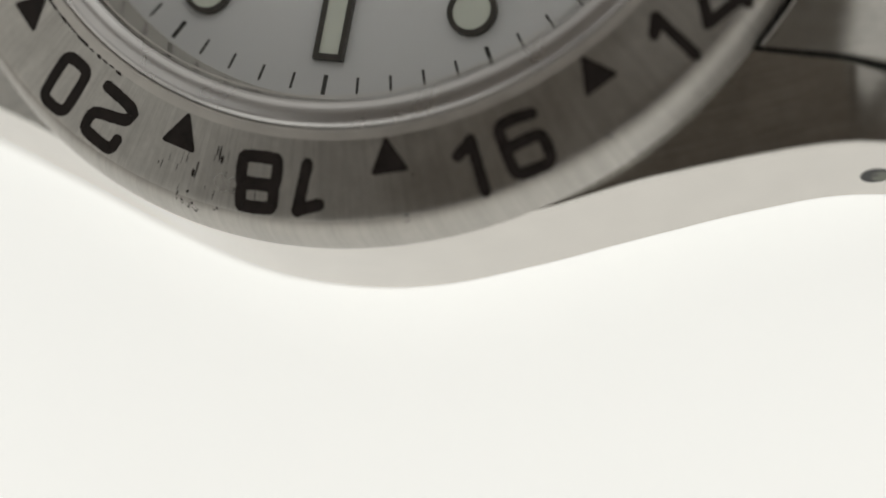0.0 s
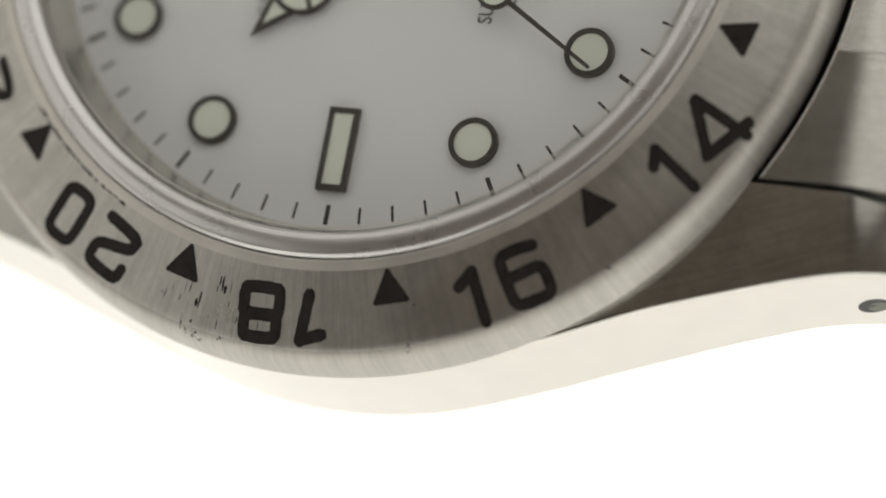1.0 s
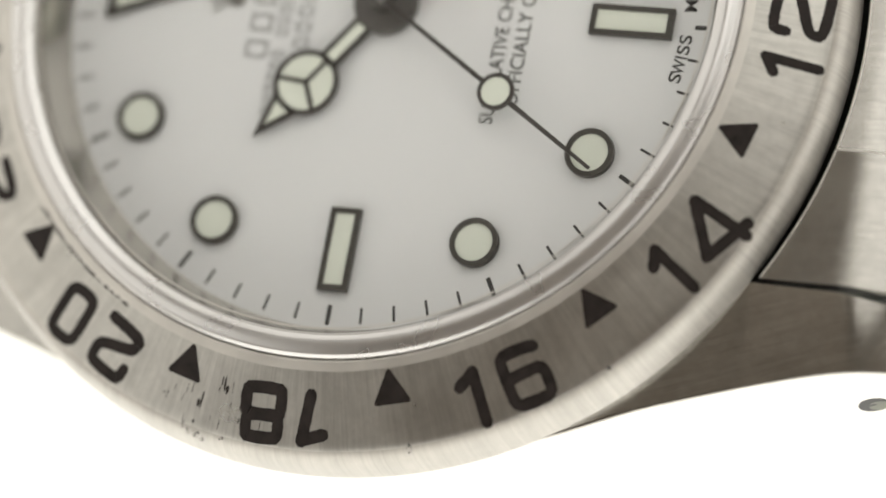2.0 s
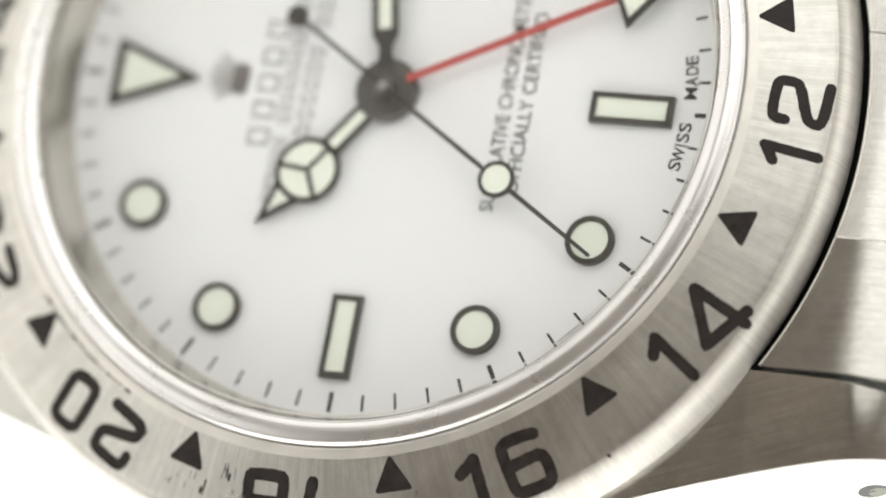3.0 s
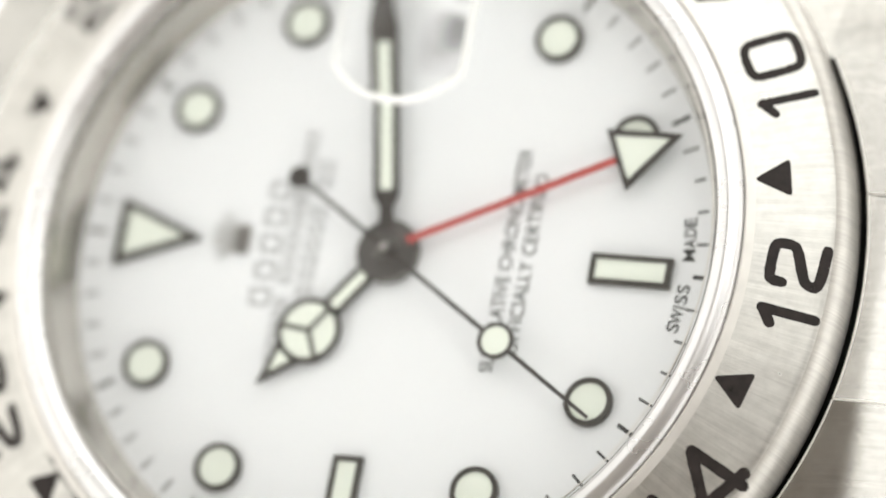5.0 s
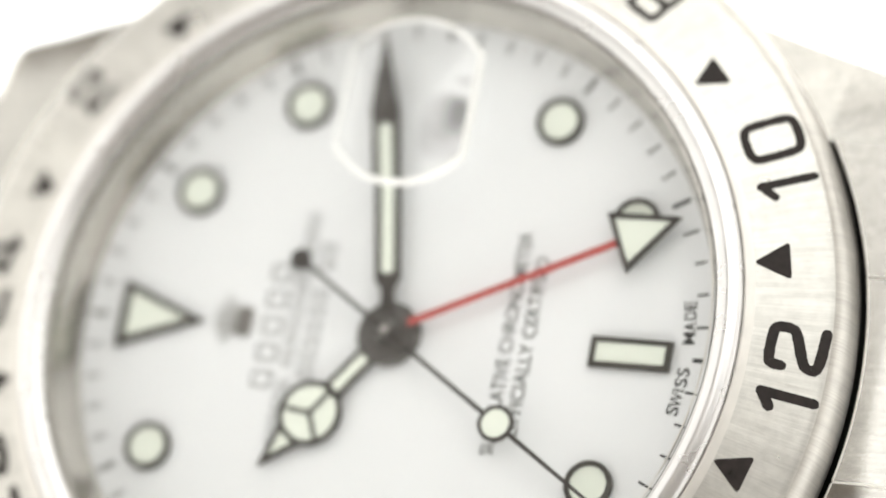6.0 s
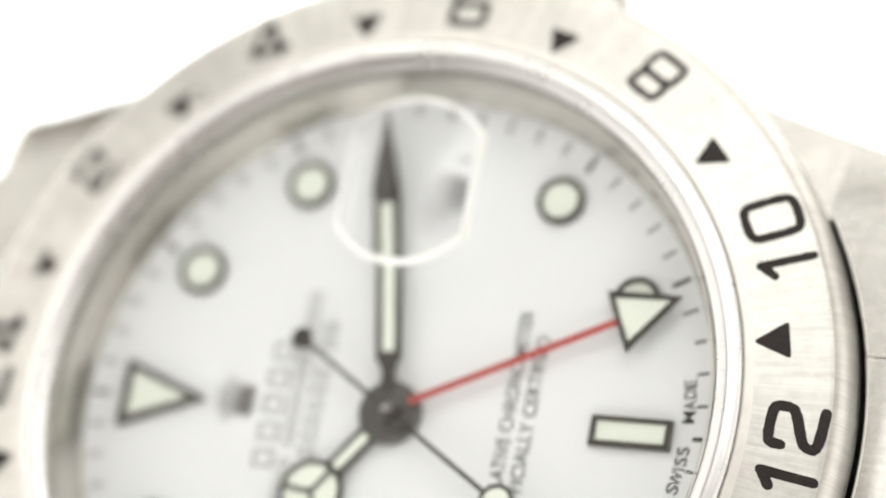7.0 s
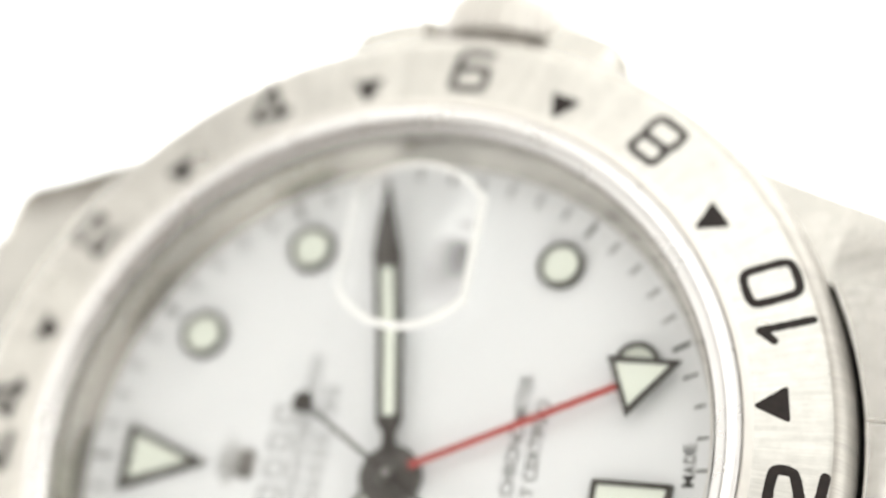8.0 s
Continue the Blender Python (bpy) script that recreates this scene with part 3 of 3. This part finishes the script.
part("lume", disc(0.56, ZS + 0.01, ZS + 0.1, 48, sc), LUME, sh, "pale green luminous dot")
part("counterweight", disc(0.42, ZS - 0.02, ZS + 0.14, 40, along(AS, [(-4.7, 0)])[0]), HAND, sh)

part("hub_pin", lathe([(0.01, 0.2), (0.2, 0.2), (0.2, 0.56), (0.14, 0.6), (0.01, 0.61)], 32, False), GREY_METAL, mh, "small bright pin in the hub").location = (0, 0, DEEP * U)

# crystal with its date lens
crystal = part("crystal", lathe([(0.005, 0.76), (13.76, 0.76), (13.76, 1.74), (0.005, 1.74)], 256, False), GLASS, watch, "clear flat sapphire crystal with chamfered rim", 3)
crystal.visible_shadow = False
RIM_METAL = plain("bright_rim_metal", (0.765, 0.76, 0.765), 0.28, 0.95, 0.12, 500)
part("crystal_rim", lathe([(13.5, 1.745), (13.53, 1.775), (13.56, 1.785), (13.59, 1.78), (13.64, 1.80), (13.76, 1.845), (13.88, 1.885), (13.95, 1.89), (14.04, 1.87), (14.14, 1.83), (14.25, 1.775), (14.28, 1.765), (14.33, 1.76), (14.39, 1.72), (14.44, 1.68), (14.46, 1.6), (14.46, 0.76), (13.8, 0.76), (13.79, 1.745)], 256), RIM_METAL, watch, "bright rounded rim round the crystal", 20)
# two metal rings imitate the bright and dark reflections of a glass chamfer
part("chamfer_reflection", lathe([(13.29, 1.742), (13.30, 1.756), (13.35, 1.756), (13.36, 1.742)], 256), LIP, watch, "thin bright ring painted as the chamfer's glint")
part("chamfer_reflection", lathe([(13.445, 1.742), (13.45, 1.752), (13.475, 1.752), (13.48, 1.742)], 256), GREY_METAL, watch, "thin grey ring painted as the chamfer's dark reflection")
part("rim_groove", lathe([(14.42, 1.1), (14.52, 1.1), (14.52, 1.55), (14.42, 1.55)], 256), GREY_METAL, watch, "dark groove between crystal and bezel")


def rim_line(h0, h1, r, width):
    """A thin dark arc painted as a reflection in the crystal's edge, from one clock hour to another."""
    arc = [h0 + (h1 - h0) * k / 24 for k in range(25)]
    bm = bmesh.new()
    prism([clock(h, r) for h in arc] + [clock(h, r + width * math.sin(math.pi * k / 24) + 0.004) for k, h in reversed(list(enumerate(arc)))], 1.748, 1.756, bm)
    part("reflection_arc", bm, GREY_METAL, crystal, "fine dark arc painted as a reflection in the crystal's edge")


for h0, h1, r, width in ((7.3, 7.62, 13.33, 0.045), (7.95, 8.3, 13.38, 0.04), (6.35, 6.75, 13.36, 0.04), (5.75, 6.05, 13.42, 0.03), (9.2, 9.32, 13.4, 0.04)):
    rim_line(h0, h1, r, width)

LX, LY = 8.72, 0.27


def lens_outline(n=96, r=3.42, half=2.72, c=(LX, LY)):
    out = []
    for k in range(n):
        a = 2 * math.pi * k / n
        out.append((c[0] + r * math.cos(a), c[1] + max(-half, min(half, r * math.sin(a)))))
    return out


bm = bmesh.new()
base = lens_outline()
rows = []
for shrink, z in [(0.93, 1.745), (0.93, 2.03), (0.92, 2.06)] + [(0.92 * (1 - k / 9), 2.06 + 0.30 * (1 - (1 - k / 9) ** 2)) for k in range(1, 9)]:
    rows.append([(LX + (x - LX) * shrink, LY + (y - LY) * shrink, z) for x, y in base])
verts = [[bm.verts.new(p) for p in row] for row in rows]
n = len(base)
for a, c in zip(verts, verts[1:]):
    for k in range(n):
        bm.faces.new((a[k], a[(k + 1) % n], c[(k + 1) % n], c[k]))
bm.faces.new(verts[0])
bm.faces.new(verts[-1])
lens = part("date_lens", bm, GLASS, crystal, "clear magnifying date lens", 30)
lens.visible_shadow = False
FROST, nt, b = nodes_of("frosted_lens_edge")
b.inputs["Base Color"].default_value = (0.95, 0.95, 0.94, 1)
b.inputs["Roughness"].default_value = 0.45
b.inputs["Transmission Weight"].default_value = 0.45
b.inputs["IOR"].default_value = 1.45
rim = bmesh.new()
loops = [[rim.verts.new((LX + (x - LX) * g, LY + (y - LY) * g, z)) for x, y in base] for g, z in ((0.935, 1.76), (1.0, 1.76), (0.998, 1.92), (0.975, 2.03), (0.935, 2.06))]
for a, c in zip(loops, loops[1:] + loops[:1]):
    for k in range(n):
        rim.faces.new((a[k], a[(k + 1) % n], c[(k + 1) % n], c[k]))
edge = part("lens_edge", rim, FROST, crystal, "bright ground edge of the date lens", 40)
edge.visible_shadow = False

# end links between the lugs
def end_link(sign):
    link_part = new("end_link")
    link_part.parent = watch
    tagged(link_part, "satin steel bracelet end link between the lugs")

    END = 20.6 if sign > 0 else 21.8

    def front(x):
        return math.sqrt(18.5 ** 2 - x * x) - 0.012 * max(0.0, abs(x) - 4) ** 1.2

    def piece(x0, x1, drop, lean, label):
        bm = bmesh.new()
        rows = []
        for i in range(21):
            x = x0 + (x1 - x0) * i / 20
            row = []
            for k in range(15):
                y = front(x) + (END - front(x)) * k / 14
                row.append((x, sign * y, -1.02 - bend(sign * y) - drop - lean * (y - 17.5)))
            row = [(x, sign * front(x), -6.0)] + row + [(x, sign * END, -6.5)]
            rows.append([bm.verts.new(p) for p in row])
        n = len(rows[0])
        for a, c in zip(rows, rows[1:]):
            for k in range(n):
                bm.faces.new((a[k], a[(k + 1) % n], c[(k + 1) % n], c[k]))
        bm.faces.new(rows[0])
        bm.faces.new(rows[-1])
        part("link_plate", bm, STEEL_LINK, link_part, label, 35)

    piece(-9.15, -4.03, 0.0, 0.0, "")
    piece(-3.98, 3.98, -0.06, 0.1, "")
    piece(4.03, 9.26, 0.0, 0.1, "")
    for x0, x1, lean in ((-9.1, -4.05, 0.0), (-3.95, 3.95, 0.1), (4.05, 9.2, 0.1)):
        line = []
        for k in range(25):
            x = x0 + (x1 - x0) * k / 24
            y = front(x)
            line.append((x, sign * y, -1.03 - bend(sign * y) - lean * (y - 17.5) + (0.06 if x0 == -3.95 else 0.0)))
        edge_bm = bmesh.new()
        rows = [[edge_bm.verts.new((x, y + sign * 0.05 * math.cos(a), z + 0.05 * math.sin(a))) for a in [2 * math.pi * j / 8 for j in range(8)]] for x, y, z in line]
        for a, c in zip(rows, rows[1:]):
            for k in range(8):
                edge_bm.faces.new((a[k], a[(k + 1) % 8], c[(k + 1) % 8], c[k]))
        part("front_edge", edge_bm, LIP, link_part, "thin polished front edge of the link", 60)
    for x in (-4.005, 4.005):
        cu = bpy.data.curves.new("seam", "CURVE")
        cu.dimensions, cu.bevel_depth, cu.bevel_resolution = "3D", 0.045 * U, 2
        sp = cu.splines.new("POLY")
        sp.points.add(14)
        for k in range(15):
            y = sign * (front(x) + 0.02 + (END - front(x) - 0.02) * k / 14)
            sp.points[k].co = (x * U, y * U, (-1.0 - bend(y)) * U, 1)
        tmp = new("seam", cu)
        bpy.context.view_layer.update()
        me = bpy.data.meshes.new_from_object(tmp.evaluated_get(bpy.context.evaluated_depsgraph_get()))
        bpy.data.objects.remove(tmp)
        me.materials.clear()
        me.materials.append(LIP)
        seam = new("seam_edge", me)
        seam.parent = link_part
        tagged(seam, "thin bright polished seam between the link plates")


end_link(-1)
end_link(1)
# black plates across the slots, painted shade for the gaps beside the bezel
for sign in (-1, 1):
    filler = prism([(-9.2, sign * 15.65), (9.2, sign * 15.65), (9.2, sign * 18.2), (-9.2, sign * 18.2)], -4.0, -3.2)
    part("gap_shade_plate", filler, RECESS_BLACK, watch, "black plate as painted shade in the gap behind the end link")

# crown
bm = bmesh.new()
teeth, rows = 36, []
for x, s in ((16.5, 0.72), (18.56, 0.72), (18.57, 0.97), (18.68, 1.0), (19.75, 1.0), (20.1, 0.965), (20.4, 0.88), (20.62, 0.74), (20.76, 0.5), (20.8, 0.01)):
    row = []
    for k in range(teeth * 4):
        a = 2 * math.pi * k / (teeth * 4)
        r = 3.0 * s - (0.12 if (k % 4) in (0, 1) and s > 0.97 else 0.0)
        row.append(bm.verts.new((x, r * math.sin(a) - 0.4, -2.8 + r * math.cos(a))))
    rows.append(row)
n = teeth * 4
for a, c in zip(rows, rows[1:]):
    for k in range(n):
        bm.faces.new((a[k], a[(k + 1) % n], c[(k + 1) % n], c[k]))
bm.faces.new(rows[0])
bm.faces.new(rows[-1])
part("crown", bm, LIP, watch, "fluted steel winding crown", 25)
